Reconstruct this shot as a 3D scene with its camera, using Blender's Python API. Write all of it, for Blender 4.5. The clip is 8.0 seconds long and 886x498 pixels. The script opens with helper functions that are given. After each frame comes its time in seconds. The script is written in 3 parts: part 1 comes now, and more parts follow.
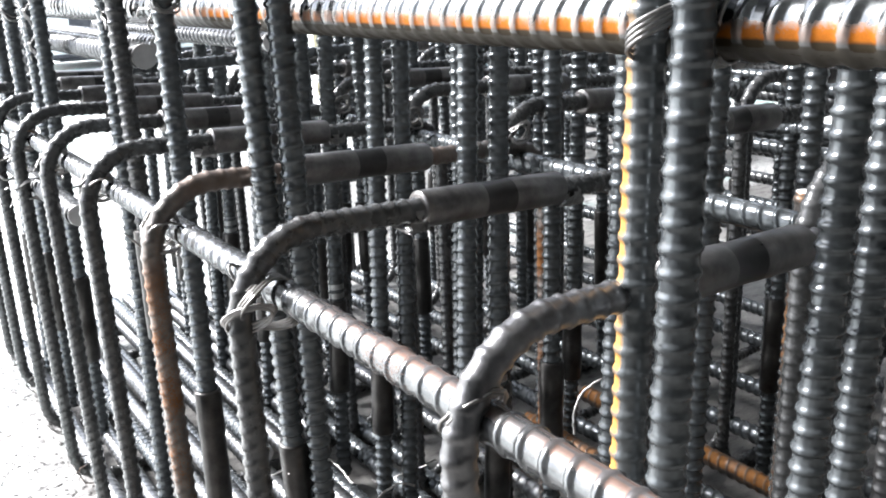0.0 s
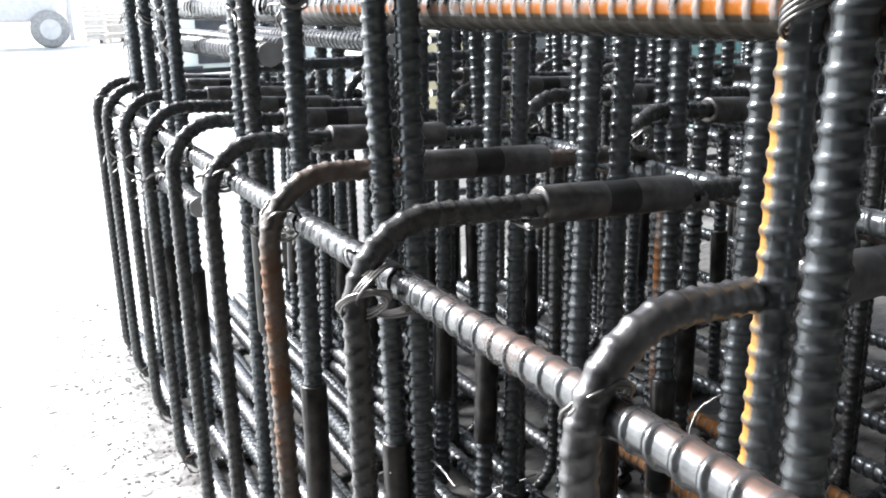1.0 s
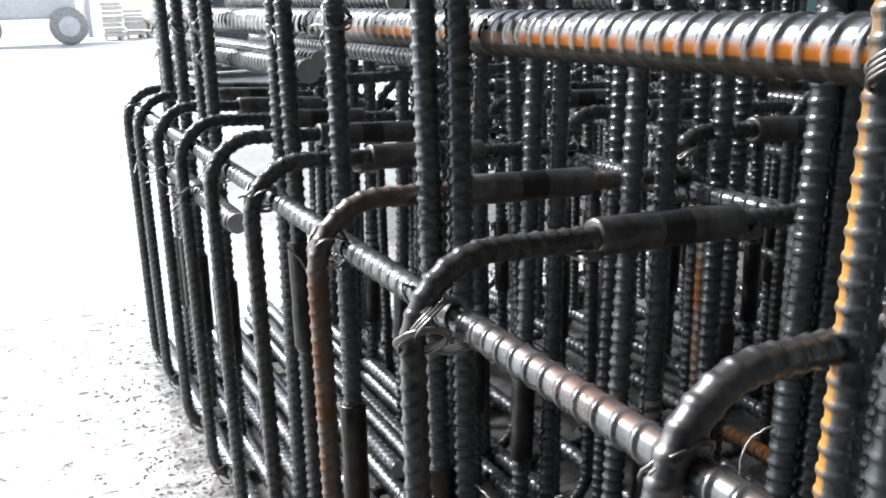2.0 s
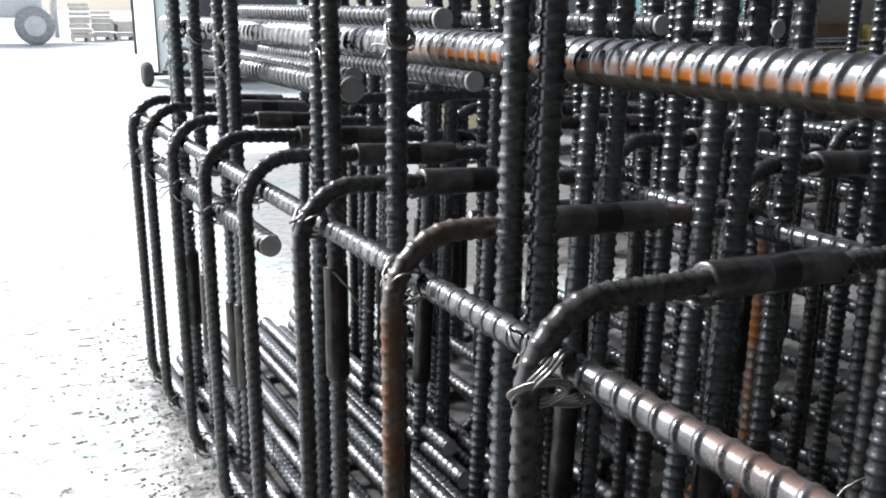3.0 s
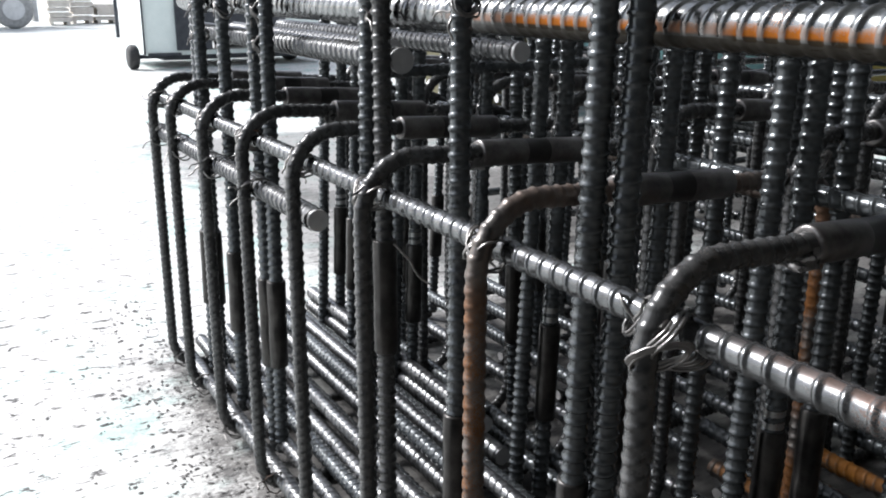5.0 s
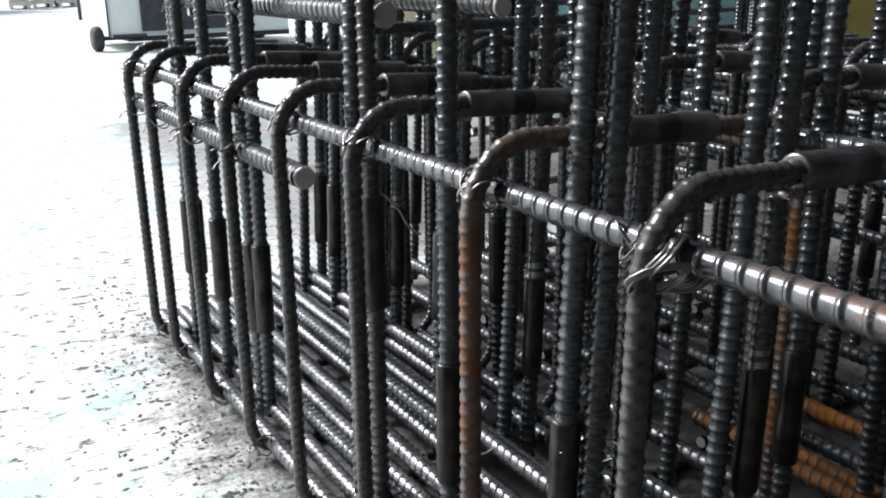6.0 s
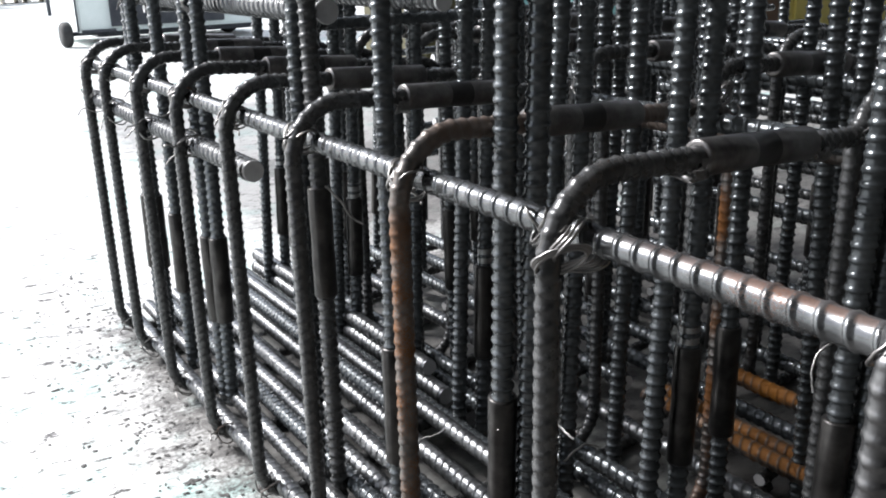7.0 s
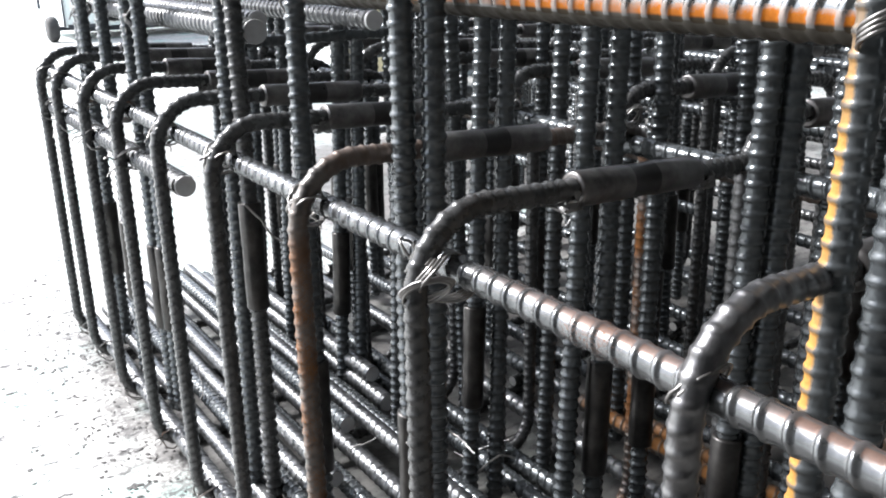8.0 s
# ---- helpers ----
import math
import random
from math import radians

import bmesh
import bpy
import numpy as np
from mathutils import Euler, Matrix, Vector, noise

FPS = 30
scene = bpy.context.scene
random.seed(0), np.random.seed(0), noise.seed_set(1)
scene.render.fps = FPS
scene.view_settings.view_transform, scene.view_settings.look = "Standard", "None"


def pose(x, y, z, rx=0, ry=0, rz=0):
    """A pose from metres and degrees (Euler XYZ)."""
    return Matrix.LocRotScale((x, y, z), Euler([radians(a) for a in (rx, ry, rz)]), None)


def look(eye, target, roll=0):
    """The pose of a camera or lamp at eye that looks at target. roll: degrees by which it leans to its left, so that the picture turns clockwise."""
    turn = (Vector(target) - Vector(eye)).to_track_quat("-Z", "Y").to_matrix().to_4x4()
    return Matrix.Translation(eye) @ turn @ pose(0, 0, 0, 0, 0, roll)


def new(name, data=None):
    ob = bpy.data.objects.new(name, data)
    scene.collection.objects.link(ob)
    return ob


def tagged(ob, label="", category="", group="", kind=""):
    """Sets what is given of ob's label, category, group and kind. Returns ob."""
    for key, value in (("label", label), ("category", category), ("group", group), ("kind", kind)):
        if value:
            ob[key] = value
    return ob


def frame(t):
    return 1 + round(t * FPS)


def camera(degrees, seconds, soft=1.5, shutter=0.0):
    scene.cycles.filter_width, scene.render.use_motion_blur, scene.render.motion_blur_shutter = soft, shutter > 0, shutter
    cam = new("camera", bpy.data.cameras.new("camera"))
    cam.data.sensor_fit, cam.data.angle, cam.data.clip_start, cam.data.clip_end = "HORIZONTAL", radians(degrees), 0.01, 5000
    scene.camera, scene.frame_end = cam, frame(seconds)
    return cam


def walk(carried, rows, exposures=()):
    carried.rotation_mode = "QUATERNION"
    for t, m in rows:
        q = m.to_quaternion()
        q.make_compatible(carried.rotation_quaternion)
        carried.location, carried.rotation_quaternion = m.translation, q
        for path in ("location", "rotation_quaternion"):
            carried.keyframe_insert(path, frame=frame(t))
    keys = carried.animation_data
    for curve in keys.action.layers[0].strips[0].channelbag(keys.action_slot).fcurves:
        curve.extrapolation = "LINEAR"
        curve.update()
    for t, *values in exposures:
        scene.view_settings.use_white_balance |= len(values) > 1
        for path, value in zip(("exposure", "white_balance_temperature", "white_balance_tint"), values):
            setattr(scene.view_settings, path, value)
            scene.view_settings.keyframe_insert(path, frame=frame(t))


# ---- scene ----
cam = camera(53.0, 8.0, 1.9)

PATH = [
    (0, (0.022, -0.12, 1.127), (1.088, 1.462, 0.527), -2.3),
    (0.5, (0.016, -0.109, 1.115), (0.972, 1.555, 0.554), -2.3),
    (1, (0.013, -0.099, 1.093), (0.892, 1.612, 0.546), -1.5),
    (1.2, (0.034, -0.09, 1.092), (0.879, 1.638, 0.545), -1.7),
    (2.3, (-0.046, -0.029, 1.144), (0.81, 1.691, 0.589), -1.3),
    (2.5, (-0.064, 0.011, 1.146), (0.811, 1.725, 0.604), -0.6),
    (3, (-0.116, 0.062, 1.145), (0.811, 1.752, 0.613), 0.4),
    (3.5, (-0.143, 0.099, 1.14), (0.818, 1.771, 0.612), 0.6),
    (4, (-0.146, 0.124, 1.14), (0.819, 1.792, 0.603), 0.5),
    (4.5, (-0.178, 0.122, 1.146), (0.777, 1.791, 0.595), 0.3),
    (4.7, (-0.19, 0.131, 1.138), (0.761, 1.8, 0.582), 0.2),
    (5.8, (-0.278, 0.128, 1.087), (0.72, 1.753, 0.483), -0.2),
    (6, (-0.254, 0.122, 1.081), (0.75, 1.74, 0.472), -0.6),
    (6.5, (-0.22, 0.08, 1.09), (0.801, 1.683, 0.466), -1.3),
    (7, (-0.228, 0.045, 1.092), (0.809, 1.634, 0.461), -1.4),
    (7.5, (-0.203, 0.02, 1.106), (0.842, 1.601, 0.467), -1.2),
    (8, (-0.136, -0.05, 1.14), (0.908, 1.53, 0.495), -1.0),
]
E0 = 2.1
EXPOSURES = [(t, E0 + stops, 6300, 12) for t, stops in ((0.0, 0.25), (1.0, -0.32), (2.5, -1.05), (4.0, -1.2), (6.0, -1.45), (7.0, -1.1), (8.0, -0.5))]
walk(cam, [(t, look(eye, target, roll)) for t, eye, target, roll in PATH], EXPOSURES)

# ---------------------------------------------------------------- light
world = bpy.data.worlds.new("overcast_sky")
scene.world = world
world.use_nodes = True
wn, wl = world.node_tree.nodes, world.node_tree.links
sky = wn.new("ShaderNodeTexSky")
sky.sky_type, sky.sun_disc = "NISHITA", False
sky.sun_elevation, sky.sun_rotation = radians(41), radians(-33)
sky.air_density, sky.dust_density, sky.ozone_density = 1.0, 2.0, 1.5
pale = wn.new("ShaderNodeHueSaturation")
pale.inputs["Saturation"].default_value = 0.4
wl.new(sky.outputs[0], pale.inputs["Color"])
wl.new(pale.outputs[0], wn["Background"].inputs[0])
wn["Background"].inputs[1].default_value = 0.15
sun_data = bpy.data.lights.new("sun", "SUN")
sun_data.energy, sun_data.angle, sun_data.color = 4.0, radians(18), (1.0, 0.985, 0.965)
sun = new("sun", sun_data)
sun.matrix_world = look((-5.45, 8.99, 8.69), (0, 0.6, 0))

# ---------------------------------------------------------------- materials


def mat(name):
    m = bpy.data.materials.new(name)
    m.use_nodes = True
    n, l = m.node_tree.nodes, m.node_tree.links
    return m, n, l, n["Principled BSDF"]


def noise_tex(n, l, coord, scale, detail=4.0, rough=0.6):
    t = n.new("ShaderNodeTexNoise")
    t.inputs["Scale"].default_value, t.inputs["Detail"].default_value, t.inputs["Roughness"].default_value = scale, detail, rough
    l.new(coord, t.inputs["Vector"])
    return t.outputs["Fac"]


def ramp(n, l, fac, *stops):
    r = n.new("ShaderNodeValToRGB")
    e = r.color_ramp.elements
    while len(e) < len(stops):
        e.new(0.5)
    for k, (p, c) in zip(e, stops):
        k.position = p
        k.color = (c, c, c, 1) if isinstance(c, float) else (*c, 1)
    l.new(fac, r.inputs[0])
    return r.outputs[0]


def math_node(n, l, op, a, b, clamp=False):
    k = n.new("ShaderNodeMath")
    k.operation, k.use_clamp = op, clamp
    for i, v in enumerate((a, b)):
        if isinstance(v, (int, float)):
            k.inputs[i].default_value = v
        else:
            l.new(v, k.inputs[i])
    return k.outputs[0]


def mix(n, l, fac, a, b):
    k = n.new("ShaderNodeMix")
    k.data_type = "RGBA"
    l.new(fac, k.inputs[0])
    for i, v in ((6, a), (7, b)):
        if isinstance(v, tuple):
            k.inputs[i].default_value = (*v, 1)
        else:
            l.new(v, k.inputs[i])
    return k.outputs[2]


def bump(n, l, b, height, strength, distance):
    k = n.new("ShaderNodeBump")
    k.inputs["Strength"].default_value, k.inputs["Distance"].default_value = strength, distance
    l.new(height, k.inputs["Height"])
    l.new(k.outputs[0], b.inputs["Normal"])


def steel(name, dark, light, rust_low, rust_high, rough=0.34, metal=0.75, band=None, rust=((0.10, 0.032, 0.012), (0.28, 0.105, 0.03)), under=None, run=None, below=None):
    """Mill-scaled bar steel with rust from rust_low (much) to rust_high; band: (angle, amount) of a rust stripe along
    the bar; under: paints the underside's shade dark.
    """
    m, n, l, b = mat(name)
    co = n.new("ShaderNodeTexCoord").outputs["Object"]
    info = n.new("ShaderNodeObjectInfo")
    shift = n.new("ShaderNodeVectorMath")
    shift.operation = "ADD"
    l.new(co, shift.inputs[0])
    sc = math_node(n, l, "MULTIPLY", info.outputs["Random"], 37.0)
    l.new(sc, shift.inputs[1])
    co2 = shift.outputs[0]
    fine = noise_tex(n, l, co2, 420.0, 5.0, 0.65)
    mid = noise_tex(n, l, co2, 38.0, 4.0, 0.6)
    wide = noise_tex(n, l, co2, 7.0, 3.0, 0.55)
    scale = mix(n, l, ramp(n, l, mid, (0.28, 0.0), (0.74, 1.0)), dark, light)
    speck = math_node(n, l, "ADD", math_node(n, l, "MULTIPLY", wide, 0.62), math_node(n, l, "MULTIPLY", fine, 0.38))
    low = math_node(n, l, "SUBTRACT", rust_high, math_node(n, l, "MULTIPLY", info.outputs["Random"], rust_high - rust_low))
    mask = math_node(n, l, "MULTIPLY", math_node(n, l, "SUBTRACT", speck, low), 11.0, True)
    tint = mix(n, l, fine, *rust)
    if below:
        height = n.new("ShaderNodeSeparateXYZ")
        l.new(co, height.inputs[0])
        fade = math_node(n, l, "MULTIPLY", math_node(n, l, "SUBTRACT", math_node(n, l, "ADD", math_node(n, l, "MULTIPLY", wide, 0.5), below - 0.25), height.outputs[2]), 8.0, True)
        mask = math_node(n, l, "MULTIPLY", mask, math_node(n, l, "ADD", math_node(n, l, "MULTIPLY", fade, 0.75), 0.25))
    if band:
        angle, width, amount, radius = band
        sep = n.new("ShaderNodeSeparateXYZ")
        l.new(co, sep.inputs[0])
        lean = math_node(n, l, "SUBTRACT", math_node(n, l, "ARCTAN2", sep.outputs[1], sep.outputs[0]), radians(angle))
        near = math_node(n, l, "COSINE", lean, 0.0)
        rough_edge = math_node(n, l, "ADD", math_node(n, l, "MULTIPLY", mid, 0.3), math_node(n, l, "MULTIPLY", fine, 0.2))
        edge = math_node(n, l, "ADD", near, math_node(n, l, "SUBTRACT", rough_edge, 0.25))
        stripe = math_node(n, l, "MULTIPLY", math_node(n, l, "SUBTRACT", edge, math.cos(radians(width))), 7.0, True)
        blot = ramp(n, l, wide, (0.30, 0.25), (0.48, 1.0))
        stripe = math_node(n, l, "MULTIPLY", math_node(n, l, "MULTIPLY", stripe, blot), amount)
        out = math_node(n, l, "SQRT", math_node(n, l, "ADD", math_node(n, l, "MULTIPLY", sep.outputs[0], sep.outputs[0]), math_node(n, l, "MULTIPLY", sep.outputs[1], sep.outputs[1])), 0.0)
        trough = math_node(n, l, "MULTIPLY", math_node(n, l, "SUBTRACT", radius * 1.05, out), 40.0 / radius, True)
        stripe = math_node(n, l, "MULTIPLY", stripe, math_node(n, l, "ADD", math_node(n, l, "MULTIPLY", trough, 0.72), 0.28))
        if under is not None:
            # underside: mostly shade, painted as dark brown below the orange stripe
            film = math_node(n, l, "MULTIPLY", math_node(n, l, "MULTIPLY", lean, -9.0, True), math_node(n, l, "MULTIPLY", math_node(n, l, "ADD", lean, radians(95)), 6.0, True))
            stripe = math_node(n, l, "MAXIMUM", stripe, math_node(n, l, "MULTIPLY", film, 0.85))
        mask = math_node(n, l, "MAXIMUM", mask, stripe)
        if run:
            mask = math_node(n, l, "MULTIPLY", mask, math_node(n, l, "MULTIPLY", math_node(n, l, "SUBTRACT", math_node(n, l, "ADD", math_node(n, l, "MULTIPLY", wide, 0.6), run - 0.3), sep.outputs[2]), 4.0, True))
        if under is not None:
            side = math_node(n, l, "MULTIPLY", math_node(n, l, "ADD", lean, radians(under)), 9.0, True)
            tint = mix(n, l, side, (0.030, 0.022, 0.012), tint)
    l.new(mix(n, l, mask, scale, tint), b.inputs["Base Color"])
    l.new(math_node(n, l, "MULTIPLY", math_node(n, l, "SUBTRACT", 1.0, mask), metal), b.inputs["Metallic"])
    l.new(math_node(n, l, "SUBTRACT", 0.5, math_node(n, l, "MULTIPLY", mask, 0.38)), b.inputs["Specular IOR Level"])
    r = math_node(n, l, "ADD", math_node(n, l, "MULTIPLY", mid, 0.16), rough - 0.08)
    l.new(math_node(n, l, "ADD", r, math_node(n, l, "MULTIPLY", mask, 0.35)), b.inputs["Roughness"])
    bump(n, l, b, math_node(n, l, "ADD", math_node(n, l, "MULTIPLY", fine, 0.5), math_node(n, l, "MULTIPLY", mid, 0.5)), 0.035, 0.0006)
    return m


RUST_DARK = ((0.035, 0.016, 0.010), (0.11, 0.048, 0.022))
BAR = steel("mill_scale_steel", (0.052, 0.058, 0.062), (0.115, 0.126, 0.131), 0.64, 0.86, 0.21, 0.5, None, RUST_DARK)
BRIGHT = steel("bright_bar_steel", (0.055, 0.057, 0.058), (0.15, 0.154, 0.156), 0.60, 0.84, 0.26, 0.55, None, RUST_DARK)
# brighter copy of the bar steel: light painted onto the shadowed bottom bars
LIT_LOW = steel("lit_bottom_bar_steel", (0.08, 0.083, 0.085), (0.28, 0.285, 0.287), 0.60, 0.84, 0.30, 0.85, None, RUST_DARK)
DULL = steel("dull_bent_steel", (0.04, 0.041, 0.041), (0.09, 0.091, 0.091), 0.61, 0.84, 0.27, 0.35, None, RUST_DARK)
BARE = steel("bare_bent_steel", (0.09, 0.09, 0.092), (0.21, 0.21, 0.212), 0.62, 0.86, 0.36, 0.9, None, RUST_DARK)
BROWN = steel("browned_bent_steel", (0.09, 0.085, 0.08), (0.19, 0.18, 0.17), 0.43, 0.44, 0.34, 0.85, None, ((0.055, 0.024, 0.011), (0.26, 0.105, 0.028)), below=0.80)
RUSTY = steel("rusty_bar_steel", (0.07, 0.067, 0.064), (0.17, 0.16, 0.15), 0.47, 0.52, 0.33, 0.8, (-30, 60, 0.9, 0.019), ((0.11, 0.040, 0.010), (0.40, 0.165, 0.025)))
EDGE = steel("edge_bar_steel", (0.06, 0.064, 0.066), (0.19, 0.196, 0.200), 0.58, 0.60, 0.23, 0.8, (-8, 40, 0.7, 0.0147), ((0.06, 0.030, 0.020), (0.16, 0.075, 0.042)), None, 1.1)
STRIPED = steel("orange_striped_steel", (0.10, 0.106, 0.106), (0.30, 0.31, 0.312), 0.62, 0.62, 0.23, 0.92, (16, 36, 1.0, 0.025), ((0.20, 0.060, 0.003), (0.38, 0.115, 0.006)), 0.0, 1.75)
YELLOWED = steel("yellow_striped_steel", (0.05, 0.055, 0.057), (0.105, 0.113, 0.116), 0.64, 0.74, 0.24, 0.35, (-131, 46, 0.95, 0.0152), ((0.24, 0.105, 0.018), (0.48, 0.275, 0.075)))
SLEEVE = steel("black_coupler_steel", (0.08, 0.076, 0.074), (0.23, 0.22, 0.214), 0.64, 0.85, 0.34, 0.9)
SLEEVE_DARK = steel("plain_coupler_steel", (0.028, 0.027, 0.026), (0.075, 0.071, 0.068), 0.64, 0.85, 0.32, 0.8)
GROOVE = steel("oiled_coupler_groove", (0.020, 0.019, 0.019), (0.05, 0.048, 0.046), 0.7, 0.9, 0.30, 0.5)
THREAD = steel("bare_thread_steel", (0.22, 0.23, 0.23), (0.42, 0.43, 0.43), 0.6, 0.8, 0.33, 0.9)
WIRE = steel("tie_wire_steel", (0.14, 0.135, 0.13), (0.34, 0.33, 0.32), 0.55, 0.72, 0.33, 0.85)
CUT = steel("cut_end_steel", (0.45, 0.45, 0.45), (0.60, 0.60, 0.595), 0.62, 0.80, 0.5, 0.1)


def plain(name, a, b_col, scale, rough=0.6, metal=0.0, strength=0.2):
    m, n, l, b = mat(name)
    co = n.new("ShaderNodeTexCoord").outputs["Object"]
    f1, f2 = noise_tex(n, l, co, scale, 5.0), noise_tex(n, l, co, scale * 9, 4.0)
    f = math_node(n, l, "ADD", math_node(n, l, "MULTIPLY", f1, 0.7), math_node(n, l, "MULTIPLY", f2, 0.3))
    l.new(ramp(n, l, f, (0.35, a), (0.65, b_col)), b.inputs["Base Color"])
    b.inputs["Roughness"].default_value, b.inputs["Metallic"].default_value = rough, metal
    bump(n, l, b, f2, strength, 0.004)
    return m


FILM = plain("crumpled_film", (0.05, 0.05, 0.049), (0.17, 0.168, 0.165), 130.0, 0.3)
GREEN_PAINT = plain("pale_green_paint", (0.70, 0.78, 0.76), (0.78, 0.85, 0.83), 6.0, 0.45)
TEAL = plain("pale_teal_paint", (0.24, 0.48, 0.49), (0.32, 0.58, 0.58), 5.0, 0.5)
YELLOW = plain("yellow_paint", (0.56, 0.45, 0.10), (0.68, 0.56, 0.15), 5.0, 0.5)
RUBBER = plain("dusty_tyre_rubber", (0.26, 0.26, 0.255), (0.42, 0.415, 0.405), 14.0, 0.8)
DARK_TYRE = plain("dark_caster_rubber", (0.018, 0.018, 0.018), (0.04, 0.04, 0.04), 14.0, 0.7)
OLIVE = plain("olive_machine_paint", (0.06, 0.055, 0.022), (0.10, 0.09, 0.035), 5.0, 0.6)
PANEL_BROWN = plain("brown_machine_paint", (0.10, 0.055, 0.03), (0.16, 0.09, 0.05), 5.0, 0.6)
DARKMETAL = plain("dark_machine_metal", (0.03, 0.035, 0.045), (0.07, 0.075, 0.085), 9.0, 0.5, 0.4)
GREYMETAL = plain("pale_grey_machine_metal", (0.52, 0.52, 0.52), (0.68, 0.68, 0.68), 9.0, 0.5, 0.2)
TIMBER = plain("weathered_timber", (0.55, 0.50, 0.44), (0.78, 0.74, 0.68), 8.0, 0.8)
WALLMAT = plain("shed_cladding", (0.27, 0.275, 0.275), (0.36, 0.365, 0.365), 1.5, 0.8)


FLAKE = plain("scale_flake", (0.03, 0.028, 0.026), (0.10, 0.095, 0.09), 40.0, 0.6)


def concrete():
    m, n, l, b = mat("worn_concrete")
    co = n.new("ShaderNodeTexCoord").outputs["Object"]
    stretch = n.new("ShaderNodeMapping")
    stretch.inputs["Scale"].default_value, stretch.inputs["Rotation"].default_value = (1.0, 2.3, 1.0), (0, 0, 0.5)
    l.new(co, stretch.inputs[0])
    flat = stretch.outputs[0]
    big, mid, fine = noise_tex(n, l, co, 1.7, 5.0), noise_tex(n, l, flat, 14.0, 7.0, 0.68), noise_tex(n, l, co, 90.0, 5.0, 0.7)
    small = noise_tex(n, l, flat, 32.0, 5.0, 0.6)
    base = mix(n, l, ramp(n, l, big, (0.35, 0.0), (0.65, 1.0)), (0.50, 0.50, 0.48), (0.64, 0.64, 0.62))
    teal = ramp(n, l, noise_tex(n, l, co, 3.3, 4.0), (0.50, 0.0), (0.66, 0.8))
    base = mix(n, l, teal, base, (0.34, 0.53, 0.49))
    scars = ramp(n, l, math_node(n, l, "ADD", math_node(n, l, "MULTIPLY", mid, 0.8), math_node(n, l, "MULTIPLY", fine, 0.2)), (0.41, 1.0), (0.435, 0.0))
    chips = ramp(n, l, math_node(n, l, "ADD", math_node(n, l, "MULTIPLY", small, 0.85), math_node(n, l, "MULTIPLY", fine, 0.15)), (0.36, 1.0), (0.38, 0.0))
    dark = math_node(n, l, "MAXIMUM", scars, chips)
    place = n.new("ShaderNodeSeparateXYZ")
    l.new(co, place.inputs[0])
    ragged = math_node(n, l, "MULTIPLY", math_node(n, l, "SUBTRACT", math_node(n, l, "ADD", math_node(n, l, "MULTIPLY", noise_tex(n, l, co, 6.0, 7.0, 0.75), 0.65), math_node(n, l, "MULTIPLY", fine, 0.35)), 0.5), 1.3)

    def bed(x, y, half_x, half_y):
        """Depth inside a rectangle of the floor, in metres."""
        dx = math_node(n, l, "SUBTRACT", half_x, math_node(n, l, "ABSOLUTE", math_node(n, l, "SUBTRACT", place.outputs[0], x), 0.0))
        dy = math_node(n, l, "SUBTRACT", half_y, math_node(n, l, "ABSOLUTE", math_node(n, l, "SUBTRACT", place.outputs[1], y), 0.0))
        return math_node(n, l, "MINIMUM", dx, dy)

    # floor shade painted dark round the cages and near side, over scale and rust
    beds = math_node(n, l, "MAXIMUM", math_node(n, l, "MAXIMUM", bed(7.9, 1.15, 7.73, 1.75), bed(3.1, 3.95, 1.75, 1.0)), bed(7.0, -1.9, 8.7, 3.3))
    shade_grime = math_node(n, l, "MULTIPLY", math_node(n, l, "ADD", beds, ragged), 6.0, True)
    # shaded floor beyond the cage, painted as a weaker grey patch
    rear_shade = math_node(n, l, "MULTIPLY", math_node(n, l, "ADD", bed(3.05, 4.9, 2.1, 2.1), ragged), 4.0, True)
    shade_grime = math_node(n, l, "MAXIMUM", shade_grime, math_node(n, l, "MULTIPLY", rear_shade, 0.7))
    shade_soil = mix(n, l, ramp(n, l, mid, (0.4, 0.0), (0.6, 1.0)), (0.05, 0.047, 0.044), (0.13, 0.124, 0.116))
    base = mix(n, l, math_node(n, l, "MULTIPLY", shade_grime, 0.92), base, shade_soil)
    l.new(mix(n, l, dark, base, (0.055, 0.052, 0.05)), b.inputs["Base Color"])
    b.inputs["Roughness"].default_value = 0.6
    bump(n, l, b, math_node(n, l, "SUBTRACT", fine, math_node(n, l, "MULTIPLY", dark, 0.8)), 0.4, 0.004)
    return m


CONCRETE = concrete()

# ---------------------------------------------------------------- builders


def mesh_from(name, verts, quads, caps=(), materials=(), cap_slot=0, smooth=True):
    me = bpy.data.meshes.new(name)
    me.from_pydata([tuple(v) for v in verts], [], [tuple(q) for q in quads] + [tuple(c) for c in caps])
    flags = [smooth] * len(quads) + [False] * len(caps)
    me.polygons.foreach_set("use_smooth", flags)
    for m in materials:
        me.materials.append(m)
    if cap_slot:
        me.polygons.foreach_set("material_index", [0] * len(quads) + [cap_slot] * len(caps))
    me.update()
    return me


def grid_quads(rings, seg):
    i, j = np.meshgrid(np.arange(rings - 1), np.arange(seg), indexing="ij")
    k = (j + 1) % seg
    return np.stack([i * seg + j, i * seg + k, (i + 1) * seg + k, (i + 1) * seg + j], -1).reshape(-1, 4).tolist()


SOFT_RIB = ((0.14, 0.0), (0.22, 0.06), (0.30, 0.34), (0.38, 0.80), (0.45, 0.98), (0.50, 1.0), (0.55, 0.98), (0.62, 0.80), (0.70, 0.34), (0.78, 0.06), (0.86, 0.0))
